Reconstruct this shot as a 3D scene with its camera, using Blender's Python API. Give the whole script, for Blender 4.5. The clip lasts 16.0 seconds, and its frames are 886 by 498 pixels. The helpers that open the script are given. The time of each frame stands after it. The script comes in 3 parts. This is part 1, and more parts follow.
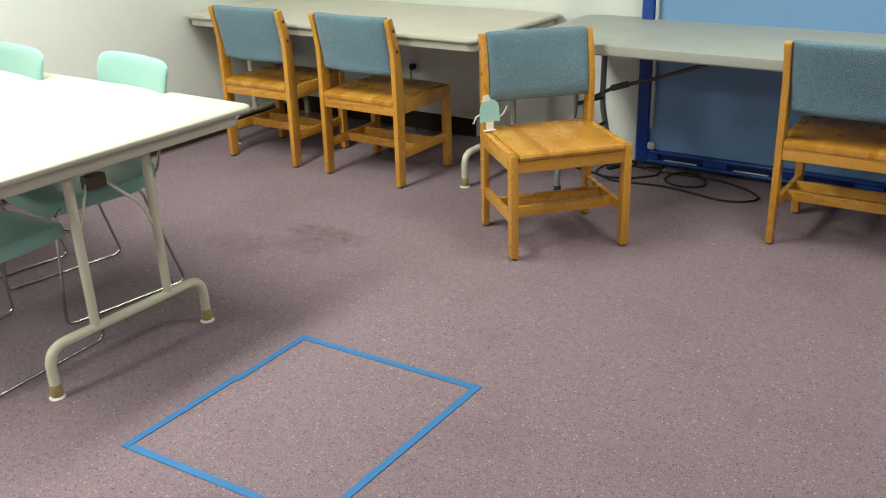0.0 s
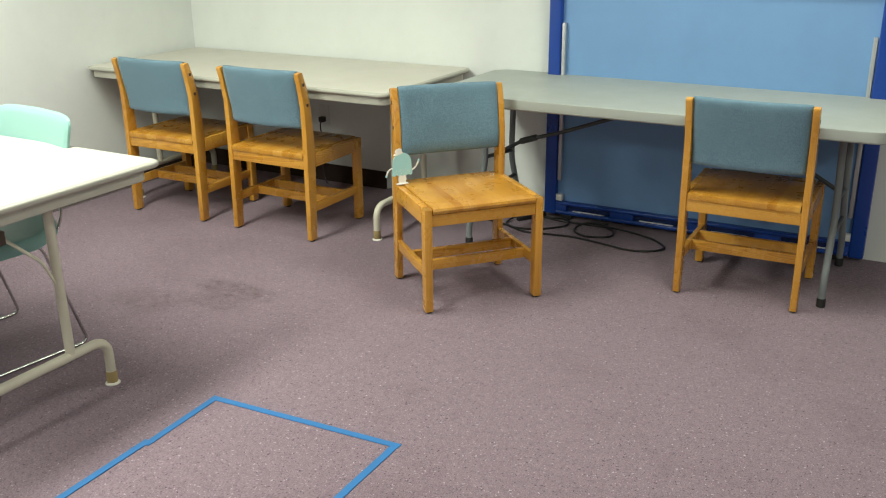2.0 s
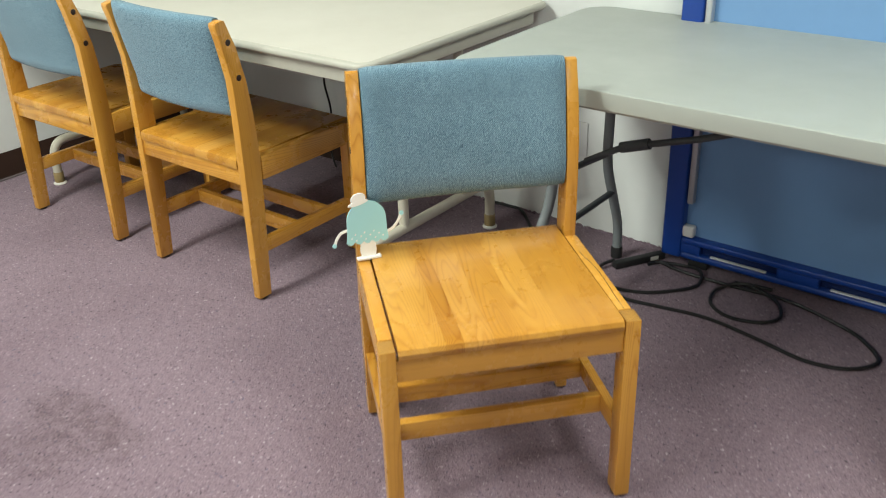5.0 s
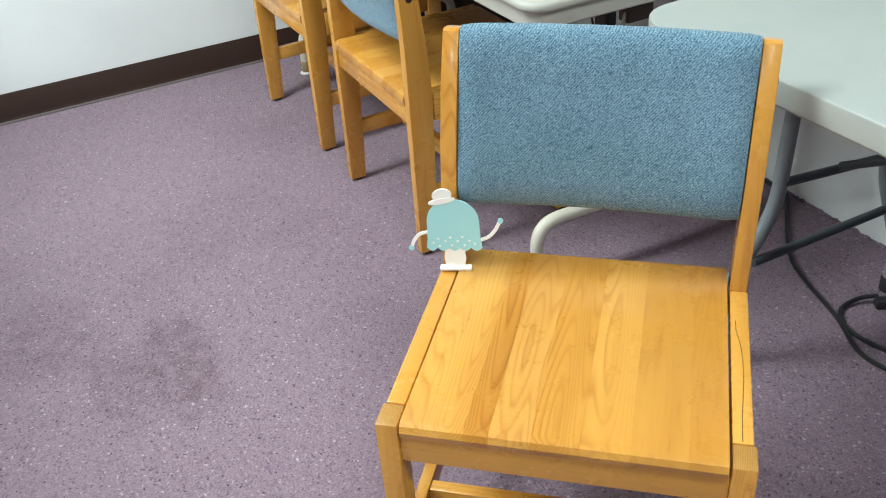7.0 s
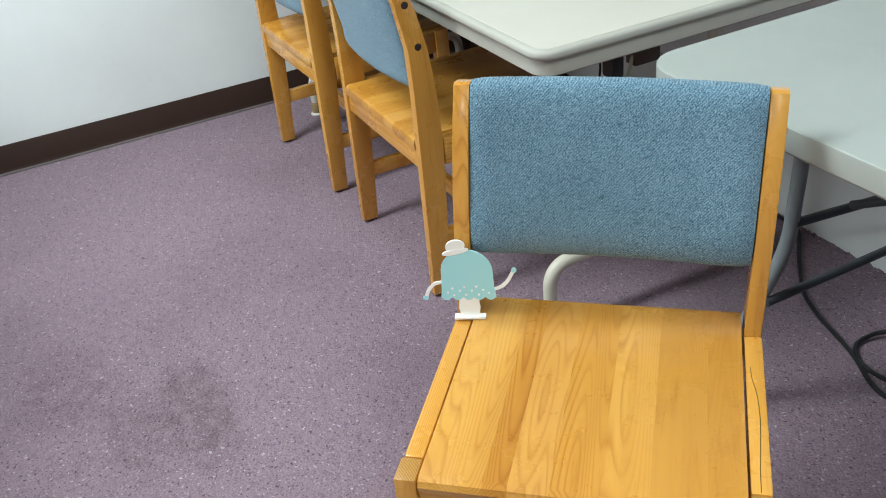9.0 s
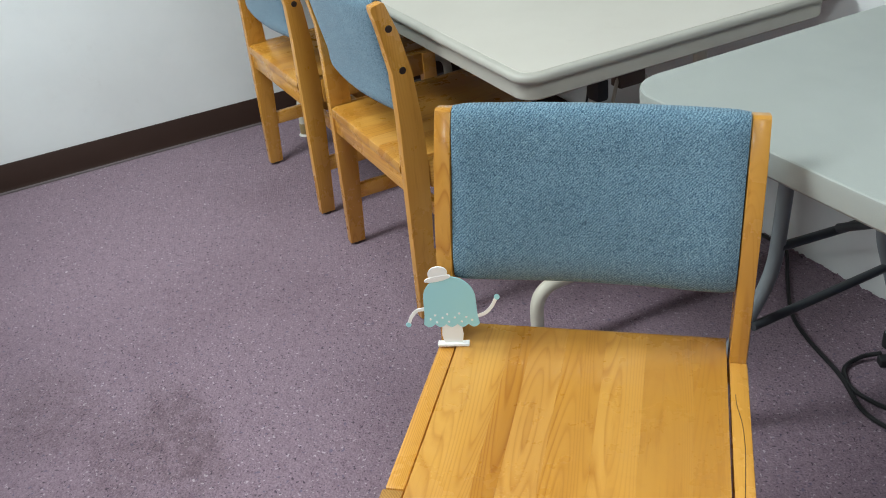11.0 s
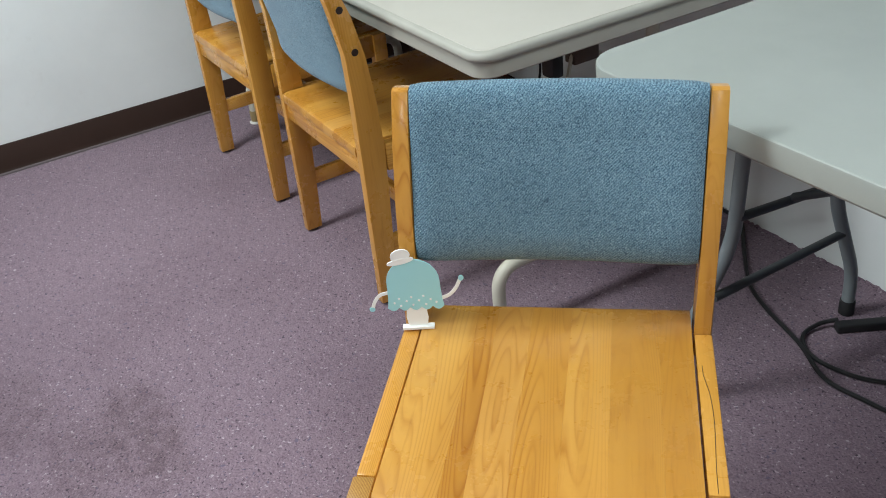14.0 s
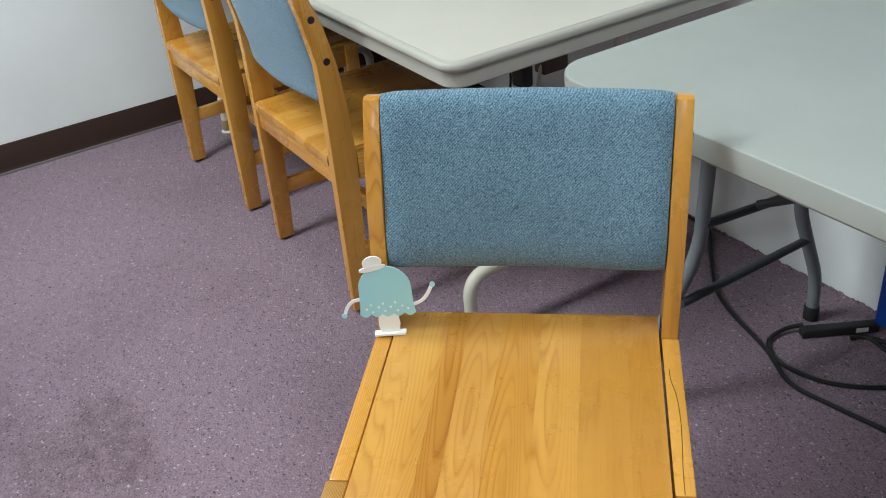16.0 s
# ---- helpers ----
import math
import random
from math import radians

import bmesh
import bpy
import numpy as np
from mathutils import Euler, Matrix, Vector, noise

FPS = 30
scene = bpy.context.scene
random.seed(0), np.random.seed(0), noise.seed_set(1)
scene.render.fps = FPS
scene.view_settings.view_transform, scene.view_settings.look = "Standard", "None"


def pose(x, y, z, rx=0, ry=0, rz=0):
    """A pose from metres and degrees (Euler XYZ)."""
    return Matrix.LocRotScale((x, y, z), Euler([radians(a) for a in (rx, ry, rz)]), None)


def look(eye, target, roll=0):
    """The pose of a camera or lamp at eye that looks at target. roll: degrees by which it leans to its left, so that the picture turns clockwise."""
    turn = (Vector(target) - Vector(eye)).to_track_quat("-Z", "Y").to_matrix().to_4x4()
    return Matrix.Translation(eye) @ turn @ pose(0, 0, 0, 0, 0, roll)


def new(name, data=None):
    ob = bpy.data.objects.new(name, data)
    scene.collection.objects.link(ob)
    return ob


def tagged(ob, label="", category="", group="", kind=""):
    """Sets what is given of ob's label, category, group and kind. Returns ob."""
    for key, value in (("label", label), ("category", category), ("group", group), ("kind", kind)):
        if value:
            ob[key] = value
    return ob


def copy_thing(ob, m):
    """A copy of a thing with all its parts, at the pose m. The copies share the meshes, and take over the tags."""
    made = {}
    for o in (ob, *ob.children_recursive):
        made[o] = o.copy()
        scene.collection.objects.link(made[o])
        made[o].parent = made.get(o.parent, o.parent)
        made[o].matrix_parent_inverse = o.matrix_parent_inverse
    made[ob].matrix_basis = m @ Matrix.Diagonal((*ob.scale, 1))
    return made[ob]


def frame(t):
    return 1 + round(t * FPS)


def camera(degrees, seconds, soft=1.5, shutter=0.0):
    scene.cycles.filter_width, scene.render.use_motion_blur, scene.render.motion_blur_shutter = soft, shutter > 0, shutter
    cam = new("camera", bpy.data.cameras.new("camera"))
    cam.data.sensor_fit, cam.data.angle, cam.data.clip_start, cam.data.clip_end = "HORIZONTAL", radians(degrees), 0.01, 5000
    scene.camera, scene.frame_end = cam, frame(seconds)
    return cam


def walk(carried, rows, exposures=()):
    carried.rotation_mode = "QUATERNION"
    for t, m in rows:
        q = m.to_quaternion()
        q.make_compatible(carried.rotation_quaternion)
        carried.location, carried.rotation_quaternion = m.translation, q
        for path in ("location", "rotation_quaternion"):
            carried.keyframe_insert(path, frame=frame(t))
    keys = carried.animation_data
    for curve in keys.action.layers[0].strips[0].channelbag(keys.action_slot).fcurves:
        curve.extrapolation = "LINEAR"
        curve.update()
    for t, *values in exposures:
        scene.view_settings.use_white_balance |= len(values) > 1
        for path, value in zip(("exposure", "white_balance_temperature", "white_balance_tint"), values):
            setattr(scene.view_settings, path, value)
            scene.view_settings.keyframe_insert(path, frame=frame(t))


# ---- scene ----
cam = camera(50.8, 16.0, soft=1.0, shutter=0.4)
PATH = [
    (0, (0.454, -0.103, 1.479), (-0.617, 1.402, 0.71), -2.0),
    (0.5, (0.44, -0.115, 1.486), (-0.581, 1.432, 0.734), -2.1),
    (1, (0.439, -0.121, 1.487), (-0.528, 1.474, 0.766), -1.2),
    (1.5, (0.431, -0.114, 1.496), (-0.51, 1.505, 0.796), -0.9),
    (2, (0.418, -0.101, 1.493), (-0.501, 1.541, 0.817), -0.6),
    (2.5, (0.358, 0.043, 1.472), (-0.513, 1.713, 0.799), -0.3),
    (3, (0.232, 0.424, 1.465), (-0.669, 2.075, 0.784), 1.6),
    (3.2, (0.154, 0.573, 1.444), (-0.757, 2.206, 0.734), 1.0),
    (5.3, (-0.394, 1.965, 1.351), (-1.53, 3.334, 0.438), -1.7),
    (5.5, (-0.433, 2.073, 1.365), (-1.598, 3.412, 0.442), -1.7),
    (6, (-0.444, 2.332, 1.344), (-1.848, 3.321, 0.32), -3.5),
    (6.5, (-0.406, 2.52, 1.327), (-1.914, 3.286, 0.262), -2.6),
    (7, (-0.4, 2.53, 1.322), (-1.915, 3.232, 0.222), -4.7),
    (7.5, (-0.4, 2.52, 1.334), (-1.927, 3.18, 0.224), -6.1),
    (8, (-0.398, 2.522, 1.354), (-1.925, 3.207, 0.259), -5.9),
    (8.5, (-0.402, 2.521, 1.363), (-1.945, 3.215, 0.297), -5.9),
    (9, (-0.41, 2.533, 1.362), (-1.961, 3.232, 0.311), -6.1),
    (11.5, (-0.424, 2.562, 1.367), (-1.985, 3.297, 0.356), -6.1),
    (12, (-0.431, 2.564, 1.363), (-1.983, 3.321, 0.354), -6.1),
    (12.5, (-0.432, 2.564, 1.358), (-1.975, 3.327, 0.34), -6.3),
    (13, (-0.439, 2.562, 1.355), (-1.961, 3.335, 0.313), -6.4),
    (13.5, (-0.434, 2.557, 1.358), (-1.947, 3.337, 0.308), -6.5),
    (14, (-0.437, 2.554, 1.355), (-1.935, 3.349, 0.296), -6.5),
    (14.5, (-0.432, 2.552, 1.367), (-1.927, 3.363, 0.315), -6.3),
    (15, (-0.428, 2.546, 1.368), (-1.921, 3.377, 0.329), -6.2),
    (15.5, (-0.428, 2.545, 1.36), (-1.911, 3.392, 0.32), -5.7),
    (16, (-0.421, 2.547, 1.36), (-1.897, 3.399, 0.313), -5.6),
]
# the film's own exposure and white balance drift: warm and even at first, cooler once close to the chair
EXPOSURES = [(0.0, -0.07, 6950, 0), (0.5, -0.01, 6950, -1), (1.0, 0.17, 6950, -1), (1.5, 0.02, 6900, -1), (2.0, 0.04, 6850, -1), (2.5, 0.14, 6850, -1), (3.0, -0.03, 6900, -1),
             (5.5, 0.34, 6310, 3), (6.5, 0.47, 5860, 2), (7.0, 0.39, 5840, 3), (7.5, 0.17, 5810, 4), (8.0, 0.13, 5810, 4), (8.5, 0.06, 5810, 4), (9.0, 0.17, 5810, 4),
             (11.5, -0.12, 5880, 7), (16.0, -0.08, 5880, 7)]
walk(cam, [(t, look(eye, target, roll)) for t, eye, target, roll in PATH], EXPOSURES)


# ---- world, lights ----
X0, X1, Y0, Y1, ZC = -3.785, 5.2, -6.0, 4.285, 2.75     # inner faces of the room; unseen east, south faces set far to cut bounce

world = bpy.data.worlds.new("world")
scene.world = world
world.use_nodes = True
world.node_tree.nodes["Background"].inputs[0].default_value = (0.9, 0.95, 1.0, 1)
world.node_tree.nodes["Background"].inputs[1].default_value = 0.0

# unseen panel lights: x, y and share of the power, fitted to brightness
LAMPS = [(-2.6, -1.84, 2.8), (-2.6, 0.6, 1.2), (-2.6, 1.9, 1.6), (-0.06, 3.04, 0.9), (2.4, -1.84, 4.0), (2.4, 0.6, 1.0)]
LAMP_W = 39.0


# ---- small node toolkit ----
def material(name, rough=0.5, metal=0.0, color=(0.5, 0.5, 0.5), spec=0.5):
    m = bpy.data.materials.new(name)
    m.use_nodes = True
    b = m.node_tree.nodes["Principled BSDF"]
    b.inputs["Base Color"].default_value = (*color, 1)
    b.inputs["Roughness"].default_value = rough
    b.inputs["Metallic"].default_value = metal
    b.inputs["Specular IOR Level"].default_value = spec
    return m, m.node_tree, b


def node(nt, kind, **values):
    n = nt.nodes.new(kind)
    for key, value in values.items():
        n.inputs[key.replace("_", " ")].default_value = value
    return n


def coords(nt, scale=(1, 1, 1), kind="Object", shift=None):
    c = nt.nodes.new("ShaderNodeTexCoord")
    mp = node(nt, "ShaderNodeMapping", Scale=scale)
    nt.links.new(c.outputs[kind], mp.inputs["Vector"])
    if shift is not None:
        nt.links.new(shift, mp.inputs["Location"])
    return mp.outputs["Vector"]


def noise_tex(nt, vec, scale, detail=3.0, rough=0.55, distortion=0.0):
    n = node(nt, "ShaderNodeTexNoise", Scale=scale, Detail=detail, Roughness=rough, Distortion=distortion)
    nt.links.new(vec, n.inputs["Vector"])
    return n.outputs["Fac"]


def ramp(nt, fac, stops):
    r = nt.nodes.new("ShaderNodeValToRGB")
    while len(r.color_ramp.elements) < len(stops):
        r.color_ramp.elements.new(0.5)
    for e, (p, c) in zip(r.color_ramp.elements, stops):
        e.position, e.color = p, (*c, 1)
    nt.links.new(fac, r.inputs["Fac"])
    return r.outputs["Color"]


def grey(v):
    return (v, v, v)


def mix(nt, a, b, fac, mode="MIX"):
    n = nt.nodes.new("ShaderNodeMix")
    n.data_type, n.blend_type = "RGBA", mode
    for sock, v in ((n.inputs[0], fac), (n.inputs[6], a), (n.inputs[7], b)):
        if isinstance(v, bpy.types.NodeSocket):
            nt.links.new(v, sock)
        elif isinstance(v, tuple):
            sock.default_value = (*v, 1)
        else:
            sock.default_value = v
    return n.outputs[2]


def maths(nt, op, a, b=0.0):
    n = nt.nodes.new("ShaderNodeMath")
    n.operation = op
    for sock, v in zip(n.inputs, (a, b)):
        if isinstance(v, bpy.types.NodeSocket):
            nt.links.new(v, sock)
        else:
            sock.default_value = v
    return n.outputs[0]


def bump(nt, b, height, strength, distance=0.001):
    n = node(nt, "ShaderNodeBump", Strength=strength, Distance=distance)
    nt.links.new(height, n.inputs["Height"])
    nt.links.new(n.outputs["Normal"], b.inputs["Normal"])


# ---- materials ----
def wood(name, axis, tone=1.06, spread=0.45):
    """Golden varnished oak with its grain along one axis."""
    m, nt, b = material(name, 0.33)
    info = nt.nodes.new("ShaderNodeObjectInfo")
    chance = info.outputs["Random"]
    shift = nt.nodes.new("ShaderNodeCombineXYZ")
    for i, k in enumerate((13.0, 29.0, 47.0)):
        nt.links.new(maths(nt, "MULTIPLY", chance, k), shift.inputs[i])
    s = [30.0, 30.0, 30.0]
    s["xyz".index(axis)] = 2.2
    v = coords(nt, tuple(s), shift=shift.outputs[0])
    s2 = [9.0, 9.0, 9.0]
    s2["xyz".index(axis)] = 0.9
    v2 = coords(nt, tuple(s2), shift=shift.outputs[0])
    broad = noise_tex(nt, v2, 1.0, 2.0, 0.5, 0.6)
    s3 = [8.0, 8.0, 8.0]
    s3["xyz".index(axis)] = 0.55
    figure = noise_tex(nt, coords(nt, tuple(s3), shift=shift.outputs[0]), 1.0, 1.5, 0.45, 0.22)
    lines = maths(nt, "FRACT", maths(nt, "MULTIPLY", figure, 58.0))
    seen = ramp(nt, noise_tex(nt, v2, 0.7, 2.0, 0.5, 0.4), [(0.42, grey(0.15)), (0.60, grey(1.0))])
    fibre = noise_tex(nt, v, 3.0, 4.0, 0.65)
    c = ramp(nt, broad, [(0.25, tuple(k * tone for k in (0.458, 0.205, 0.027))), (0.5, tuple(k * tone for k in (0.568, 0.279, 0.043))),
                         (0.8, tuple(k * tone for k in (0.654, 0.348, 0.068)))])
    c = mix(nt, c, (0.70, 0.56, 0.36), maths(nt, "MULTIPLY", seen, ramp(nt, lines, [(0.0, grey(0.85)), (0.22, grey(0.30)), (0.45, grey(0.03)), (0.85, grey(0.12)), (1.0, grey(0.85))])), "MULTIPLY")
    c = mix(nt, c, (0.66, 0.52, 0.34), ramp(nt, fibre, [(0.57, grey(0)), (0.72, grey(0.42))]), "MULTIPLY")
    piece = ramp(nt, chance, [(0.0, grey(1.0 - 0.25 * spread)), (0.45, grey(0.97)), (1.0, (1.0 + 0.04 * spread, 1.0 + 0.07 * spread, 1.0 + 0.18 * spread))])
    c = mix(nt, c, piece, 1.0, "MULTIPLY")
    scuff = noise_tex(nt, coords(nt, (3, 3, 3)), 2.5, 5.0, 0.7)
    c = mix(nt, c, (0.72, 0.62, 0.52), ramp(nt, scuff, [(0.62, grey(0)), (0.80, grey(0.4))]), "MULTIPLY")
    c = mix(nt, c, info.outputs["Color"], 1.0, "MULTIPLY")
    nt.links.new(c, b.inputs["Base Color"])
    nt.links.new(ramp(nt, scuff, [(0.3, grey(0.20)), (0.7, grey(0.38))]), b.inputs["Roughness"])
    b.inputs["Coat Weight"].default_value = 0.28
    b.inputs["Coat Roughness"].default_value = 0.14
    bump(nt, b, fibre, 0.12, 0.0006)
    return m


WOOD_X, WOOD_Y, WOOD_Z = wood("oak_across", "x"), wood("oak_deep", "y"), wood("oak_upright", "z")
WOOD_SEAT = wood("oak_stave", "y", 0.95, 0.25)


def end_grain():
    """Sawn end of an oak post: close curved year rings."""
    m, nt, b = material("oak_end_grain", 0.42)
    rings = node(nt, "ShaderNodeTexWave", Scale=1.0, Distortion=2.2, Detail=2.0, Detail_Scale=0.6)
    rings.bands_direction = "X"
    nt.links.new(coords(nt, (150, 60, 0)), rings.inputs["Vector"])
    c = ramp(nt, rings.outputs["Fac"], [(0.25, (0.27, 0.125, 0.022)), (0.6, (0.44, 0.235, 0.050))])
    c = mix(nt, c, (0.6, 0.5, 0.4), ramp(nt, noise_tex(nt, coords(nt), 500.0, 2.0), [(0.5, grey(0)), (0.7, grey(0.5))]), "MULTIPLY")
    nt.links.new(c, b.inputs["Base Color"])
    return m


END_GRAIN = end_grain()


def fabric():
    m, nt, b = material("blue_twill", 0.92, spec=0.2)
    twill = node(nt, "ShaderNodeTexWave", Scale=1.0, Distortion=3.2, Detail=3.0, Detail_Scale=2.2)
    twill.bands_direction = "DIAGONAL"
    nt.links.new(coords(nt, (128, 0, -128)), twill.inputs["Vector"])
    yarn = noise_tex(nt, coords(nt, (430, 430, 430)), 1.0, 2.0, 0.6)
    wide = noise_tex(nt, coords(nt, (1, 1, 1)), 9.0, 4.0, 0.6)
    c = ramp(nt, wide, [(0.3, (0.192, 0.304, 0.374)), (0.7, (0.236, 0.366, 0.444))])
    c = mix(nt, c, (0.55, 0.61, 0.66), ramp(nt, twill.outputs["Fac"], [(0.30, grey(1.0)), (0.60, grey(0))]), "MULTIPLY")
    slant = nt.nodes.new("ShaderNodeVectorRotate")      # uneven slubs along the twill line
    slant.rotation_type = "Y_AXIS"
    slant.inputs["Angle"].default_value = radians(-45)
    nt.links.new(coords(nt), slant.inputs["Vector"])
    stretch = node(nt, "ShaderNodeMapping", Scale=(640, 300, 330))
    nt.links.new(slant.outputs[0], stretch.inputs["Vector"])
    slub = noise_tex(nt, stretch.outputs["Vector"], 1.0, 2.0, 0.6)
    c = mix(nt, c, (0.45, 0.52, 0.58), ramp(nt, slub, [(0.38, grey(0.8)), (0.54, grey(0))]), "MULTIPLY")
    c = mix(nt, c, (0.32, 0.40, 0.48), ramp(nt, yarn, [(0.38, grey(0.95)), (0.50, grey(0))]), "MULTIPLY")
    light = noise_tex(nt, coords(nt, (520, 520, 520)), 1.0, 2.0, 0.6)
    c = mix(nt, c, (0.36, 0.52, 0.60), ramp(nt, light, [(0.57, grey(0)), (0.68, grey(0.7))]))
    pills = noise_tex(nt, coords(nt, (1, 1, 1)), 70.0, 1.0, 0.5)
    c = mix(nt, c, (0.5, 0.55, 0.6), ramp(nt, pills, [(0.74, grey(0)), (0.77, grey(0.8))]), "MULTIPLY")
    nt.links.new(c, b.inputs["Base Color"])
    b.inputs["Sheen Weight"].default_value = 0.15
    bump(nt, b, maths(nt, "ADD", twill.outputs["Fac"], yarn), 0.5, 0.0012)
    return m


FABRIC = fabric()


def carpet():
    m, nt, b = material("mauve_carpet", 0.97, spec=0.12)
    p = coords(nt)
    tuft = noise_tex(nt, p, 210.0, 2.0, 0.6)
    clump = noise_tex(nt, p, 62.0, 3.0, 0.6)
    patch = noise_tex(nt, p, 2.1, 5.0, 0.6)
    c = ramp(nt, tuft, [(0.28, (0.150, 0.106, 0.134)), (0.45, (0.208, 0.149, 0.182)), (0.58, (0.248, 0.180, 0.216)), (0.75, (0.315, 0.236, 0.274))])
    c = mix(nt, c, (0.62, 0.58, 0.62), ramp(nt, clump, [(0.36, grey(0.42)), (0.48, grey(0))]), "MULTIPLY")
    # pale and dark yarn ends scattered through the pile
    pale = noise_tex(nt, p, 118.0, 1.0, 0.5, 0.6)
    c = mix(nt, c, (0.60, 0.53, 0.55), ramp(nt, pale, [(0.66, grey(0)), (0.74, grey(0.52))]))
    ends = noise_tex(nt, coords(nt, (1, 1, 1.7)), 132.0, 1.0, 0.5, 0.5)
    c = mix(nt, c, (0.050, 0.036, 0.050), ramp(nt, ends, [(0.65, grey(0)), (0.71, grey(0.85))]))
    mott = noise_tex(nt, p, 30.0, 3.0, 0.65)
    c = mix(nt, c, (0.74, 0.70, 0.74), ramp(nt, mott, [(0.40, grey(0.25)), (0.56, grey(0))]), "MULTIPLY")
    blue = noise_tex(nt, p, 82.0, 2.0, 0.5, 0.3)
    c = mix(nt, c, (0.080, 0.074, 0.125), ramp(nt, blue, [(0.64, grey(0)), (0.72, grey(0.6))]))
    c = mix(nt, c, (0.80, 0.77, 0.78), ramp(nt, patch, [(0.50, grey(0)), (0.70, grey(0.6))]), "MULTIPLY")
    # trodden stains with shapes of their own
    for cx, cy, rx, ry, k in ((-2.137, 2.67, 0.25, 0.10, 0.8), (-2.14, 2.53, 0.22, 0.09, 0.55), (-2.41, 2.41, 0.22, 0.13, 0.5), (-1.05, 2.25, 0.10, 0.04, 0.3)):
        g = nt.nodes.new("ShaderNodeTexGradient")
        g.gradient_type = "SPHERICAL"
        mp = node(nt, "ShaderNodeMapping", Location=(-cx / rx, -cy / ry, 0), Scale=(1 / rx, 1 / ry, 1))
        warp = node(nt, "ShaderNodeTexNoise", Scale=14.0, Detail=4.0)
        nt.links.new(p, warp.inputs["Vector"])
        nt.links.new(mix(nt, p, mix(nt, warp.outputs["Color"], (0.5, 0.5, 0.5), 1.0, "SUBTRACT"), 0.12, "ADD"), mp.inputs["Vector"])
        nt.links.new(mp.outputs[0], g.inputs[0])
        f = maths(nt, "MULTIPLY", ramp(nt, g.outputs["Fac"], [(0.0, grey(0)), (0.5, grey(k))]), ramp(nt, noise_tex(nt, p, 26.0, 4.0, 0.7), [(0.35, grey(0.2)), (0.62, grey(1))]))
        c = mix(nt, c, (0.55, 0.52, 0.50), f, "MULTIPLY")
    nt.links.new(c, b.inputs["Base Color"])
    b.inputs["Sheen Weight"].default_value = 0.1
    bump(nt, b, maths(nt, "ADD", tuft, maths(nt, "MULTIPLY", clump, 1.2)), 0.7, 0.006)
    return m


CARPET = carpet()


def paint(name, color, rough=0.6, mottle=0.06, relief=0.08, scale=180.0, spec=0.4, metal=0.0, dirt=0.0):
    """Painted or moulded surface: faint mottling, fine relief, a little dirt."""
    m, nt, b = material(name, rough, metal, color, spec)
    p = coords(nt)
    broad = noise_tex(nt, p, 3.0, 5.0, 0.65)
    c = mix(nt, color, tuple(k * (1 - 2.2 * mottle) for k in color), ramp(nt, broad, [(0.35, grey(0)), (0.75, grey(1))]))
    if dirt:
        c = mix(nt, c, (0.45, 0.40, 0.34), ramp(nt, noise_tex(nt, p, 11.0, 6.0, 0.75), [(0.60, grey(0)), (0.80, grey(dirt))]), "MULTIPLY")
    nt.links.new(c, b.inputs["Base Color"])
    fine = noise_tex(nt, p, scale, 3.0, 0.6)
    nt.links.new(ramp(nt, broad, [(0.3, grey(max(0.04, rough - 0.06))), (0.7, grey(min(1, rough + 0.08)))]), b.inputs["Roughness"])
    bump(nt, b, fine, relief, 0.001)
    return m


WALL = paint("white_wall_paint", (0.775, 0.80, 0.785), 0.62, 0.03, 0.25, 140.0, 0.3, dirt=0.10)
# unseen ceiling and far walls: colours darkened to lessen bounce light
CEILING = paint("dim_unseen_ceiling", (0.50, 0.50, 0.48), 0.9, 0.04, 0.5, 90.0, 0.2)
FARWALL = paint("dim_tan_far_wall", (0.36, 0.33, 0.28), 0.7, 0.03, 0.25, 140.0, 0.3, dirt=0.10)
VINYL = paint("brown_vinyl", (0.034, 0.017, 0.012), 0.6, 0.1, 0.1, 60.0, spec=0.22, dirt=0.1)
# paler colour stands in for light caught on the cove toe
TOE_LIGHT = paint("toe_highlight", (0.13, 0.105, 0.108), 0.8, 0.1, 0.2, 120.0, dirt=0.4)
LAMINATE = paint("cream_laminate", (0.555, 0.528, 0.462), 0.38, 0.015, 0.05, 260.0, dirt=0.08)
EDGE = paint("grey_beige_edge", (0.44, 0.43, 0.375), 0.5, 0.05, 0.08, 120.0, dirt=0.3)
BEIGE = paint("beige_enamel", (0.55, 0.52, 0.43), 0.42, 0.04, 0.05, 80.0, dirt=0.25)
APRON = paint("grey_beige_apron", (0.42, 0.405, 0.350), 0.45, 0.04, 0.05, 80.0, dirt=0.25)
BRASS = paint("tan_ferrule", (0.30, 0.22, 0.10), 0.45, 0.08, 0.05, 80.0, dirt=0.2)
GLIDE = paint("white_nylon", (0.70, 0.68, 0.62), 0.5, 0.05, 0.05, 80.0, dirt=0.3)
DARK = paint("black_rubber", (0.016, 0.016, 0.017), 0.6, 0.05, 0.05, 80.0)
GREYTOP = paint("grey_moulded_plastic", (0.352, 0.374, 0.346), 0.48, 0.03, 0.35, 320.0, dirt=0.06)
GREYTUBE = paint("grey_enamelled_steel", (0.19, 0.21, 0.22), 0.4, 0.05, 0.05, 70.0, dirt=0.25)
DARKTUBE = paint("dark_grey_steel", (0.055, 0.060, 0.064), 0.42, 0.05, 0.05, 70.0, dirt=0.2)
BLUE = paint("royal_blue_enamel", (0.010, 0.055, 0.32), 0.30, 0.05, 0.03, 60.0, spec=0.5, dirt=0.15)
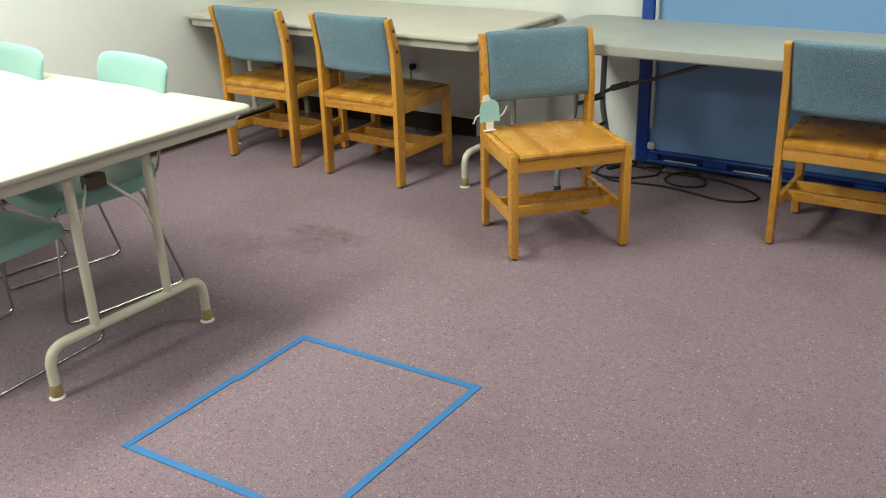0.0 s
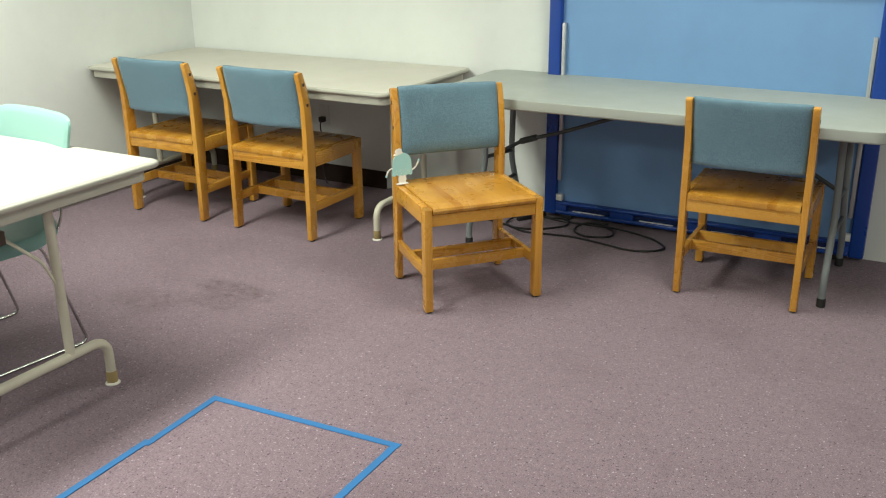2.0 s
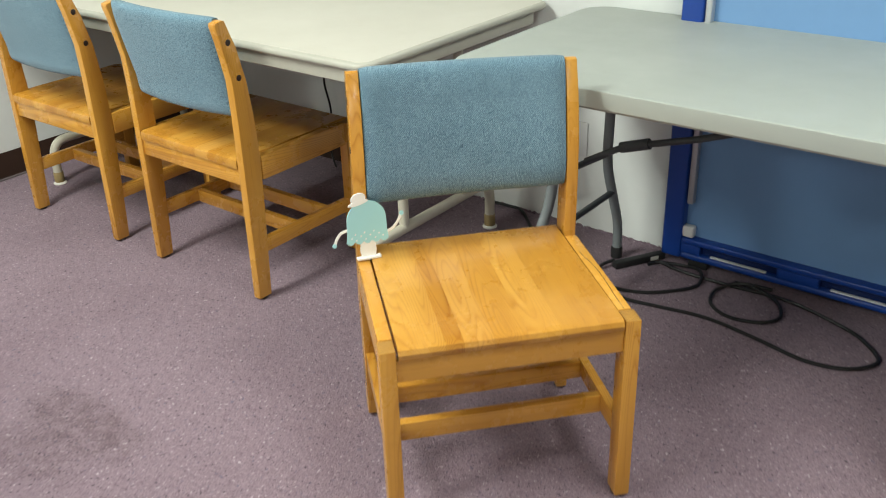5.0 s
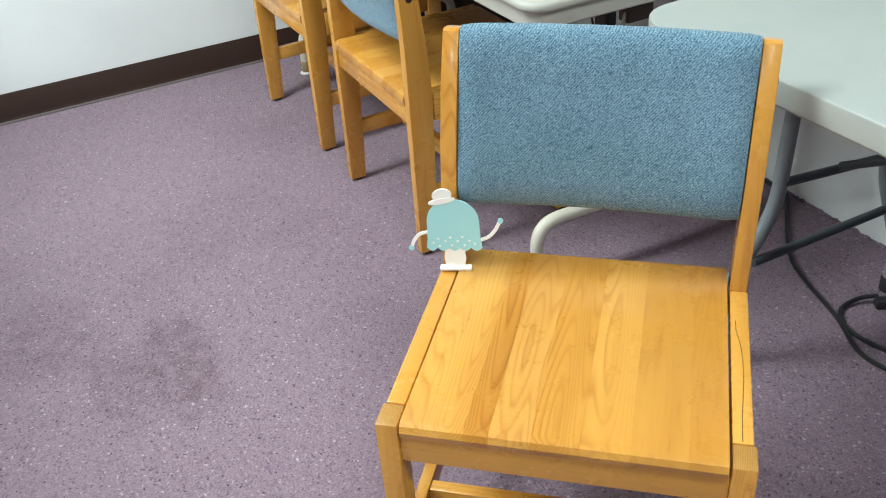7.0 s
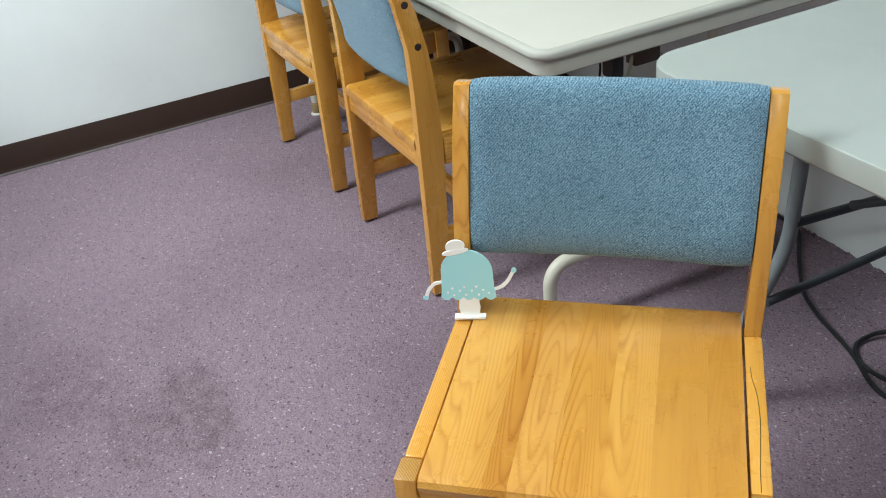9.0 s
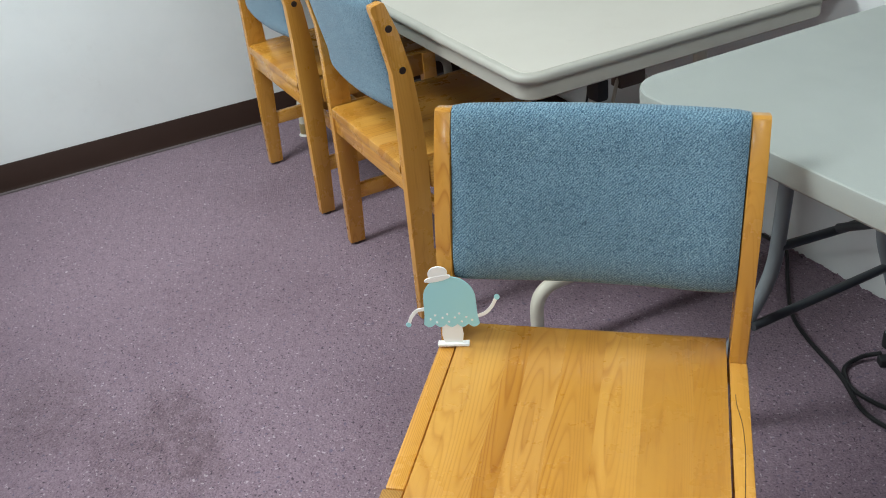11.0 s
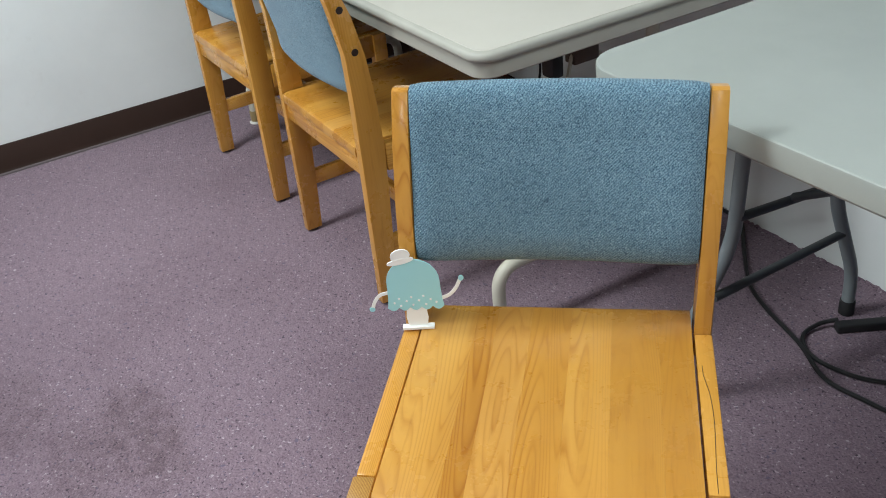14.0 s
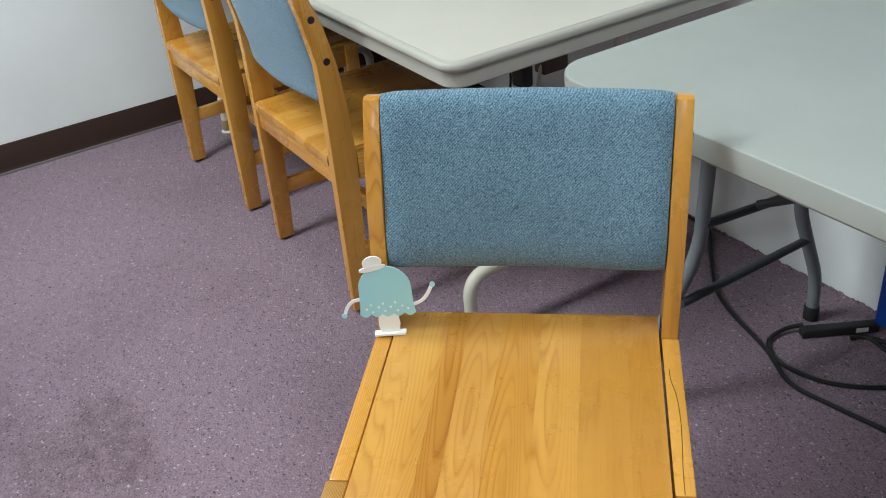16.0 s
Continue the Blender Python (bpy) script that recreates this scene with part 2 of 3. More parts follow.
DARKBLUE = paint("deep_blue_recess", (0.006, 0.020, 0.10), 0.35, 0.05, 0.03, 60.0)
PANEL = paint("pale_blue_board", (0.185, 0.345, 0.610), 0.55, 0.03, 0.1, 220.0)
SILVER = paint("brushed_aluminium", (0.55, 0.57, 0.60), 0.35, 0.04, 0.05, 90.0, metal=0.6)
# near-white colour stands in for reflections in the glossy blue rail
GLINT = paint("slot_glint", (0.85, 0.87, 0.90), 0.28, 0.02, 0.02, 90.0, metal=0.2)
WHITEPL = paint("white_plastic", (0.74, 0.75, 0.75), 0.4, 0.03, 0.03, 80.0)
MINT = paint("mint_plastic", (0.228, 0.405, 0.380), 0.36, 0.03, 0.2, 300.0, dirt=0.05)
CHROME = paint("chromed_wire", (0.55, 0.55, 0.55), 0.16, 0.05, 0.02, 50.0, metal=1.0)
TAPE = paint("blue_masking_tape", (0.026, 0.150, 0.385), 0.62, 0.06, 0.5, 160.0, dirt=0.15)
CABLE = paint("black_cable", (0.013, 0.013, 0.014), 0.42, 0.05, 0.05, 80.0)
CARD_TEAL = paint("teal_card", (0.39, 0.72, 0.76), 0.6, 0.02, 0.05, 120.0)
CARD_WHITE = paint("white_card", (0.90, 0.90, 0.86), 0.6, 0.02, 0.05, 120.0)
LATCH = paint("brown_latch", (0.075, 0.050, 0.038), 0.45, 0.05, 0.05, 60.0, dirt=0.2)
BOLT = paint("dark_bolt", (0.035, 0.022, 0.018), 0.35, 0.05, 0.05, 60.0)


def glow(name, color, strength):
    m, nt, b = material(name, 0.5, 0, (0.9, 0.9, 0.9))
    b.inputs["Emission Color"].default_value = (*color, 1)
    b.inputs["Emission Strength"].default_value = strength
    return m


DIFFUSER = glow("lit_diffuser", (1.0, 0.97, 0.92), 1.0)


# ---- mesh toolkit ----
def part(name, bm, mat, parent=None, label="", angle=38):
    """Links a bmesh as one mesh object under a thing or a part."""
    me = bpy.data.meshes.new(name)
    bmesh.ops.recalc_face_normals(bm, faces=bm.faces[:])
    bm.to_mesh(me)
    bm.free()
    for mm in (mat if isinstance(mat, (list, tuple)) else [mat]):
        me.materials.append(mm)
    me.shade_smooth()
    me.set_sharp_from_angle(angle=radians(angle))
    ob = new(name, me)
    if parent is not None:
        ob.parent = parent
    if label:
        tagged(ob, label)
    return ob


def thing(name, m, label, category, group="", kind=""):
    ob = new(name)
    ob.empty_display_size = 0.1
    ob.matrix_basis = m
    return tagged(ob, label, category, group, kind)


def box(x0, x1, y0, y1, z0, z1, bevel=0.0, segs=2):
    bm = bmesh.new()
    bmesh.ops.create_cube(bm, size=1.0)
    for v in bm.verts:
        v.co = Vector((x0 + (v.co.x + 0.5) * (x1 - x0), y0 + (v.co.y + 0.5) * (y1 - y0), z0 + (v.co.z + 0.5) * (z1 - z0)))
    if bevel:
        bmesh.ops.bevel(bm, geom=bm.edges[:], offset=bevel, segments=segs, profile=0.6, affect="EDGES", clamp_overlap=True)
    return bm


def join(*bms):
    out = bmesh.new()
    for b in bms:
        me = bpy.data.meshes.new("tmp")
        b.to_mesh(me)
        b.free()
        out.from_mesh(me)
        bpy.data.meshes.remove(me)
    return out


def prism(outline, lo, hi, axis="x", bevel=0.0, segs=2):
    """A flat outline pushed along an axis. Outline: (y, z) for x, (x, z) for y, (x, y) for z."""
    put = {"x": lambda a, b, t: (t, a, b), "y": lambda a, b, t: (a, t, b), "z": lambda a, b, t: (a, b, t)}[axis]
    bm = bmesh.new()
    one = [bm.verts.new(put(a, b, lo)) for a, b in outline]
    two = [bm.verts.new(put(a, b, hi)) for a, b in outline]
    bm.faces.new(one), bm.faces.new(two[::-1])
    for i in range(len(one)):
        j = (i + 1) % len(one)
        bm.faces.new((one[i], two[i], two[j], one[j]))
    bmesh.ops.recalc_face_normals(bm, faces=bm.faces[:])
    if bevel:
        sharp = [e for e in bm.edges if len(e.link_faces) == 2 and e.calc_face_angle(0) > 0.5]
        bmesh.ops.bevel(bm, geom=sharp, offset=bevel, segments=segs, profile=0.6, affect="EDGES", clamp_overlap=True)
    return bm


def rounded(points, radius, steps=6, closed=False):
    """A polyline with its corners rounded."""
    pts, out = [Vector(p) for p in points], []
    n = len(pts)
    for i, p in enumerate(pts):
        if not closed and i in (0, n - 1):
            out.append(p)
            continue
        a, b = pts[i - 1] - p, pts[(i + 1) % n] - p
        r = min(radius, a.length * 0.49, b.length * 0.49)
        s, e = p + a.normalized() * r, p + b.normalized() * r
        for k in range(steps + 1):
            t = k / steps
            out.append(s * (1 - t) ** 2 + p * 2 * t * (1 - t) + e * t ** 2)
    return out


def tube(points, radius, sides=12, closed=False, flat=1.0):
    """A round bar swept along a polyline."""
    pts = [Vector(p) for p in points]
    pts = [p for i, p in enumerate(pts) if i == 0 or (p - pts[i - 1]).length > 1e-5]
    bm, rings, up = bmesh.new(), [], None
    n = len(pts)
    for i, p in enumerate(pts):
        a = pts[i - 1] if i or closed else p
        b = pts[(i + 1) % n] if i < n - 1 or closed else p
        d = (b - a).normalized()
        if up is None:
            up = d.orthogonal().normalized()
        up = (up - d * up.dot(d)).normalized()
        side = d.cross(up)
        rings.append([bm.verts.new(p + (up * math.cos(w) * flat + side * math.sin(w)) * radius)
                      for w in (2 * math.pi * k / sides for k in range(sides))])
    for i in range(n if closed else n - 1):
        r, s = rings[i], rings[(i + 1) % n]
        for k in range(sides):
            bm.faces.new((r[k], r[(k + 1) % sides], s[(k + 1) % sides], s[k]))
    if not closed:
        bm.faces.new(rings[0]), bm.faces.new(rings[-1])
    return bm


def lathe(profile, sides=20, at=(0, 0, 0)):
    """A turned body from (radius, z) rings."""
    bm, rings = bmesh.new(), []
    for r, z in profile:
        rings.append([bm.verts.new((at[0] + r * math.cos(w), at[1] + r * math.sin(w), at[2] + z)) for w in (2 * math.pi * k / sides for k in range(sides))])
    for a, b in zip(rings, rings[1:]):
        for k in range(sides):
            bm.faces.new((a[k], a[(k + 1) % sides], b[(k + 1) % sides], b[k]))
    bm.faces.new(rings[0]), bm.faces.new(rings[-1])
    return bm


def round_rect(x0, x1, y0, y1, r, steps=8):
    out = []
    for cx, cy, a in ((x1 - r, y1 - r, 0), (x0 + r, y1 - r, 90), (x0 + r, y0 + r, 180), (x1 - r, y0 + r, 270)):
        out += [(cx + r * math.cos(radians(a + 90 * k / steps)), cy + r * math.sin(radians(a + 90 * k / steps))) for k in range(steps + 1)]
    return out


def slab(x0, x1, y0, y1, r, rings, steps=8):
    """A round-cornered slab from (inset, z) rings."""
    bm, loops = bmesh.new(), []
    for inset, z in rings:
        loops.append([bm.verts.new((x, y, z)) for x, y in round_rect(x0 + inset, x1 - inset, y0 + inset, y1 - inset, max(r - inset, 0.002), steps)])
    for a, b in zip(loops, loops[1:]):
        for k in range(len(a)):
            bm.faces.new((a[k], a[(k + 1) % len(a)], b[(k + 1) % len(a)], b[k]))
    bm.faces.new(loops[0]), bm.faces.new(loops[-1])
    return bm


def turned(bm, m):
    bmesh.ops.transform(bm, matrix=m, verts=bm.verts[:])
    return bm


def smooth(points, steps=8):
    """A soft line through the points."""
    p = [Vector(q) for q in points]
    p = [p[0] * 2 - p[1]] + p + [p[-1] * 2 - p[-2]]
    out = []
    for i in range(1, len(p) - 2):
        for k in range(steps):
            t = k / steps
            out.append(0.5 * ((2 * p[i]) + (p[i + 1] - p[i - 1]) * t + (2 * p[i - 1] - 5 * p[i] + 4 * p[i + 1] - p[i + 2]) * t * t + (3 * p[i] - p[i - 1] - 3 * p[i + 1] + p[i + 2]) * t ** 3))
    return out + [p[-2]]


# ---- the room ----
def structure(name, bm, mat, label, category):
    return tagged(part(name, bm, mat), label, category, kind="structure")


structure("floor", box(X0 - 0.15, X1 + 0.15, Y0 - 0.15, Y1 + 0.15, -0.12, 0.0), CARPET, "mauve flecked loop-pile carpet with trodden stains", "floor")
structure("wall_north", box(X0 - 0.15, X1 + 0.15, Y1, Y1 + 0.15, 0.0, ZC + 0.1), WALL, "plain white painted wall behind the tables", "wall")
structure("wall_west", box(X0 - 0.15, X0, Y0, Y1, 0.0, ZC + 0.1), WALL, "plain white painted wall with brown base", "wall")
# unseen walls, added in a dark tan that throws little light back
structure("wall_east", box(X1, X1 + 0.15, Y0, Y1, 0.0, ZC + 0.1), FARWALL, "unseen tan wall closing the room, darkened to cut bounce light", "wall")
structure("wall_south", box(X0 - 0.15, X1 + 0.15, Y0 - 0.15, Y0, 0.0, ZC + 0.1), FARWALL, "unseen tan wall closing the room, darkened to cut bounce light", "wall")
structure("ceiling", box(X0, X1, Y0, Y1, ZC, ZC + 0.1), CEILING, "unseen grey ceiling with recessed panel lights, darkened to cut bounce light", "ceiling")


def cove(length):
    """Vinyl cove base along +x, its back on y = 0, its face towards -y."""
    prof = [(0, 0), (-0.018, 0), (-0.013, 0.006), (-0.008, 0.018), (-0.007, 0.096), (-0.004, 0.100), (0, 0.100)]
    return prism(prof, 0, length, "x")


tagged(part("baseboard", turned(cove(Y1 - Y0), pose(X0 + 0.001, Y0, 0, 0, 0, 90)), VINYL), "dark brown vinyl cove base along the white wall", "baseboard", kind="structure")
tagged(part("baseboard", turned(cove(-2.41 - X0), pose(X0 + 0.008, Y1 - 0.001, 0, 0, 0, 0)), VINYL), "dark vinyl cove base ending behind the table", "baseboard", kind="structure")

# added strip that paints the highlight along the cove base's foot
tagged(part("trim", turned(prism([(-0.018, 0.0005), (-0.026, 0.0005), (-0.025, 0.005), (-0.018, 0.007)], 0, Y1 - Y0 - 0.05, "x"), pose(X0 + 0.001, Y0, 0, 0, 0, 90)), TOE_LIGHT), "pale strip painting the light caught on the cove base's toe", "trim", kind="structure")


def ceiling_light(x, y, share):
    root = thing("ceiling_light", pose(x, y, ZC), "white recessed fluorescent panel light, lit", "light", "ceiling lights")
    part("frame", join(box(-0.32, 0.32, -0.62, -0.60, -0.02, -0.002, 0.002), box(-0.32, 0.32, 0.60, 0.62, -0.02, -0.002, 0.002),
                       box(-0.32, -0.30, -0.60, 0.60, -0.02, -0.002, 0.002), box(0.30, 0.32, -0.60, 0.60, -0.02, -0.002, 0.002)), WHITEPL, root)
    part("diffuser", box(-0.30, 0.30, -0.60, 0.60, -0.012, -0.004), DIFFUSER, root, "glowing prismatic diffuser")
    lamp = bpy.data.lights.new("panel_lamp", "AREA")
    lamp.shape, lamp.size, lamp.size_y, lamp.energy, lamp.color = "RECTANGLE", 0.58, 1.18, LAMP_W * share, (0.952, 0.97, 0.915)
    lamp.spread = radians(155)      # beam narrowed so that less low light reaches under the tables
    new("panel_lamp", lamp).matrix_basis = pose(x, y, ZC - 0.025)


for row in LAMPS:
    ceiling_light(*row)


# ---- wooden chairs ----
SEAT_Z, CH_W = 0.4325, 0.489


def wooden_chair(m, label):
    """Faces -y; the origin lies on the floor under the seat's middle."""
    root = thing("wooden_chair", m, label, "chair", "wooden chairs with blue backs")
    hw = CH_W / 2
    leg_t = 0.026
    back = [(0.184, 0.0075), (0.229, 0.0075), (0.226, 0.30), (0.224, 0.56), (0.227, 0.66), (0.247, 0.765), (0.258, 0.806), (0.2565, 0.8155), (0.234, 0.8205),
            (0.2256, 0.8180), (0.199, 0.745), (0.178, 0.65), (0.168, 0.55), (0.163, 0.43), (0.168, 0.30)]
    for s in (-1, 1):
        a, b = sorted((s * hw, s * (hw - leg_t)))
        part("back_leg", prism(back, a, b, "x", 0.0022), WOOD_Z, root, "", 28)
        post = box(a - (0.006 if s < 0 else 0), b + (0.006 if s > 0 else 0), -0.216, -0.172, 0.0075, SEAT_Z - 0.002, 0.004)
        for f in post.faces:
            f.material_index = 1 if f.normal.z > 0.9 else 0
        part("front_leg", post, [WOOD_Z, END_GRAIN], root, "oak leg with end grain showing on top")
        part("side_rail", box(a - (0.002 if s < 0 else 0), b + (0.002 if s > 0 else 0), -0.1715, 0.1625, SEAT_Z - 0.070, SEAT_Z - 0.001, 0.004), WOOD_Y, root)
        part("side_stretcher", box(a + 0.003, b - 0.003, -0.1718, 0.178, 0.142, 0.184, 0.003), WOOD_Y, root)
        for y, z in ((0.206, 0), (-0.194, 0)):
            part("foot_pad", lathe([(0.0115, 0.0), (0.0130, 0.001), (0.0130, 0.0085)], 14, ((a + b) / 2, y, z)), BOLT, root)
        for y, z in ((0.202, 0.664), (0.223, 0.762)):
            disc = turned(lathe([(0.0085, 0), (0.0085, 0.0012), (0.006, 0.0022), (0.002, 0.0012)], 14), pose(0, 0, 0, 0, 90 * s, 0))
            part("bolt", turned(disc, pose(s * (hw - 0.0005), y, z)), BOLT, root, "dark bolt head")
    for y in (-0.090, 0.040):
        part("cross_stretcher", box(-hw + leg_t - 0.004, hw - leg_t + 0.004, y - 0.011, y + 0.011, 0.139, 0.181, 0.003), WOOD_X, root)
    part("front_apron", box(-hw + leg_t, hw - leg_t, -0.210, -0.190, SEAT_Z - 0.073, SEAT_Z - 0.026, 0.003), WOOD_X, root)
    part("rear_apron", box(-hw + leg_t, hw - leg_t, 0.200, 0.220, SEAT_Z - 0.075, SEAT_Z - 0.026, 0.003), WOOD_X, root)
    seat = part("seat", box(-hw + leg_t + 0.006, hw - leg_t - 0.006, -0.18, 0.19, SEAT_Z - 0.032, SEAT_Z - 0.020), WOOD_Y, root)
    x = -hw + leg_t + 0.0035
    prof = [(-0.209, SEAT_Z - 0.0255), (-0.217, SEAT_Z - 0.021), (-0.220, SEAT_Z - 0.010), (-0.216, SEAT_Z - 0.001), (-0.206, SEAT_Z + 0.003), (-0.05, SEAT_Z + 0.0015),
            (0.08, SEAT_Z + 0.001), (0.214, SEAT_Z + 0.003), (0.224, SEAT_Z - 0.001), (0.227, SEAT_Z - 0.012), (0.225, SEAT_Z - 0.0255)]
    # glued staves, each from another tree: width share and its own tint
    staves = ((0.205, (1.05, 1.08, 1.18)), (0.080, (0.90, 0.83, 0.68)), (0.130, (1.04, 1.06, 1.30)), (0.150, (0.96, 0.92, 0.82)),
              (0.150, (1.02, 1.02, 1.02)), (0.170, (0.95, 0.92, 0.84)), (0.115, (0.87, 0.82, 0.70)))
    k = 2 * (hw - leg_t - 0.0035)
    for w, tint in staves:
        part("board", prism(prof, x + 0.00003, x + w * k - 0.00003, "x"), WOOD_SEAT, seat).color = (*tint, 1)
        x += w * k
    # cushioned back, bowed backwards
    bm, rings, nu, ns = bmesh.new(), [], 26, 40
    cw = hw - leg_t - 0.002
    for i in range(nu + 1):
        u = -1 + 2 * i / nu
        swell = (1 - abs(u) ** 14) ** 0.5 * 0.42 + 0.58
        bow = 0.017 * (1 - u * u)
        ring = []
        for j in range(ns):
            w = 2 * math.pi * j / ns
            c, s = math.cos(w), math.sin(w)
            dz = math.copysign(abs(s) ** 0.30, s) * 0.140 * (0.975 + 0.025 * swell)
            dy = math.copysign(abs(c) ** 0.62, c) * 0.026 * swell
            z = 0.6855 + dz + (0.004 * u * u if s < 0 else -0.0012 * (1 - u * u))
            lean = 0.187 + max(0.0, z - 0.60) * 0.208
            wrinkle = 0.0016 * noise.noise(Vector((u * 3.0, z * 14, c))) + 0.0022 * math.exp(-((z - 0.692 - 0.01 * u) / 0.006) ** 2) * abs(u) ** 1.5 * (1 if c < 0 else 0)
            ring.append(bm.verts.new((u * cw, lean + bow + dy + wrinkle, z)))
        rings.append(ring)
    for a, b in zip(rings, rings[1:]):
        for j in range(ns):
            bm.faces.new((a[j], a[(j + 1) % ns], b[(j + 1) % ns], b[j]))
    bm.faces.new(rings[0]), bm.faces.new(rings[-1])
    part("backrest", bm, FABRIC, root, "blue-grey twill upholstered backrest", 60)
    return root


first = wooden_chair(pose(-1.2943, 3.1511, 0, 0, 0, 48.9), "golden oak chair with blue fabric back, pulled out")


def another(m, label):
    return tagged(copy_thing(first, m), label)


another(pose(-2.463, 3.543, 0, 0, 0, 179.8), "golden oak chair with blue back, tucked under cream table")
another(pose(-3.159, 3.535, 0, 0, 0, 181.2), "golden oak chair with blue back, near the white wall")
another(pose(-0.264, 3.728, 0, 0, 0, 181), "golden oak chair with blue back, tucked under grey table")


def racked(root, side, twist):
    """Years of use have pushed this chair's back a little to one side."""
    for ob in root.children:
        if ob.name.split(".")[0] in ("back_leg", "backrest", "bolt"):
            ob.data = ob.data.copy()
            for v in ob.data.vertices:
                h = max(0.0, v.co.z - SEAT_Z)
                v.co.z -= twist * v.co.x * h
                v.co.y -= twist * v.co.x * h
                v.co.x += side * h


racked(first, 0.025, 0.036)
inner = CH_W / 2 - 0.026
split = [(inner + 0.026 * q, y, SEAT_Z - 0.0009) for q, y in ((0.30, 0.085), (0.34, 0.060), (0.58, 0.020), (0.66, -0.030), (0.60, -0.080), (0.52, -0.125), (0.50, -0.168))]
part("crack", tube(smooth(split, 5), 0.0005, 6), BOLT, first, "thin dark crack along the oak side rail")


# ---- cream folding tables ----
def skirt(length, depth, insets, r, z0, z1, t=0.018):
    """A steel apron ring with round corners; insets: south, east, north, west."""
    so, ea, no, we = insets
    loops, bm = [], bmesh.new()
    for k, z in ((0.0, z1), (0.0, z0 + 0.003), (0.003, z0), (t - 0.003, z0), (t, z0 + 0.003), (t, z1)):
        loops.append([bm.verts.new((x, y, z)) for x, y in round_rect(-length + we + k, -ea - k, so + k, depth - no - k, max(r - k, 0.004))])
    for a, b in zip(loops, loops[1:] + loops[:1]):
        for i in range(len(a)):
            bm.faces.new((a[i], a[(i + 1) % len(a)], b[(i + 1) % len(a)], b[i]))
    return bm


def cream_table(m, length, depth, height, label, mid, inset, far_inset, insets, half=0.302):
    """Top from x -length to 0 and y 0 to depth; leg frames inset from both ends."""
    root = thing("folding_table", m, label, "table", "cream folding tables")
    lean = pose(0, 0, height)
    t, r = 0.021, 0.050
    part("tabletop", turned(slab(-length, 0, 0, depth, r, [(0.022, -t + 0.002), (0.0160, -t + 0.006), (0.0160, -0.0010), (0.0166, 0.0)]), lean), LAMINATE, root, "", 20)
    part("edge_band", turned(slab(-length, 0, 0, depth, r, [(0.014, -t), (0.005, -t + 0.0005), (0.0012, -t + 0.004), (0.0, -0.013), (0.0006, -0.007), (0.0030, -0.0036), (0.0075, -0.0014), (0.0159, -0.0009)]), lean), EDGE, root, "grey-beige moulded edge band", 34)
    part("apron", turned(skirt(length, depth, insets, 0.042, -t - 0.037, -t - 0.0004), lean), APRON, root)
    for x in (-inset, -length + far_inset):
        y0, y1, zb = mid - half, mid + half, 0.166
        bar = rounded([(x, y0, 0.035), (x, y0, zb), (x, y1, zb), (x, y1, 0.035)], 0.115, 10)
        frame_ob = part("leg_frame", tube(bar, 0.0165, 14), BEIGE, root)
        for y in (mid - 0.130, mid + 0.155):
            part("upright", tube([(x, y, zb), (x - 0.004, y, height - t - 0.012)], 0.0155, 14), BEIGE, frame_ob)
        for y in (y0, y1):
            part("ferrule", lathe([(0.0185, 0.008), (0.0190, 0.012), (0.0185, 0.046), (0.017, 0.048)], 16, (x, y, 0)), BRASS, frame_ob, "tan metal ferrule")
            part("glide", lathe([(0.024, 0.0), (0.025, 0.003), (0.019, 0.008), (0.010, 0.010)], 18, (x, y, 0)), GLIDE, frame_ob, "white nylon glide")
        s = 1 if x < -0.5 else -1
        zt = height - t - 0.03
        lx, ly, lz = x + s * 0.03, mid - 0.025, height - 0.128
        for y, w, low in ((mid - 0.130, 1, 0.255), (mid + 0.155, -1, 0.325)):
            arm = rounded([(x, y + w * 0.008, height - low), (x + s * 0.004, y + w * 0.045, height - low + 0.092), (lx, ly - w * 0.028, lz + 0.004), (lx, ly, lz + 0.012)], 0.02, 5)
            part("brace", tube(arm, 0.0085, 10, flat=0.5), BEIGE, root)
        part("link", tube([(lx, ly, lz + 0.010), (lx + s * 0.06, ly, lz + 0.05), (lx + s * 0.16, ly, zt + 0.02)], 0.008, 10, flat=0.5), BEIGE, root)
        part("latch", box(lx - 0.018, lx + 0.018, ly - 0.034, ly + 0.034, lz - 0.018, lz + 0.026, 0.004), LATCH, root, "dark brown folding latch")
        if depth < 0.9:
            part("hinge_block", box(x + 0.010, x + 0.050, mid - 0.165, mid - 0.135, height - t - 0.110, height - t - 0.006, 0.007), DARK, root, "dark folding hinge hanging loose")
        part("hinge_bar", tube([(x, mid - 0.30, height - t - 0.03), (x, mid + 0.30, height - t - 0.03)], 0.011, 10), BEIGE, root)
    return root


cream_table(pose(-1.862, 1.100, 0), 1.90, 0.985, 0.735, "cream laminate folding table with beige steel legs", 0.425, 0.093, 0.093, (0.03, 0.018, 0.055, 0.03))
cream_table(pose(-1.842, 3.417, 0), 1.935, 0.862, 0.733, "cream folding table pushed into the wall corner", 0.386, 0.120, 0.227, (0.013, 0.013, 0.055, 0.03), 0.306)


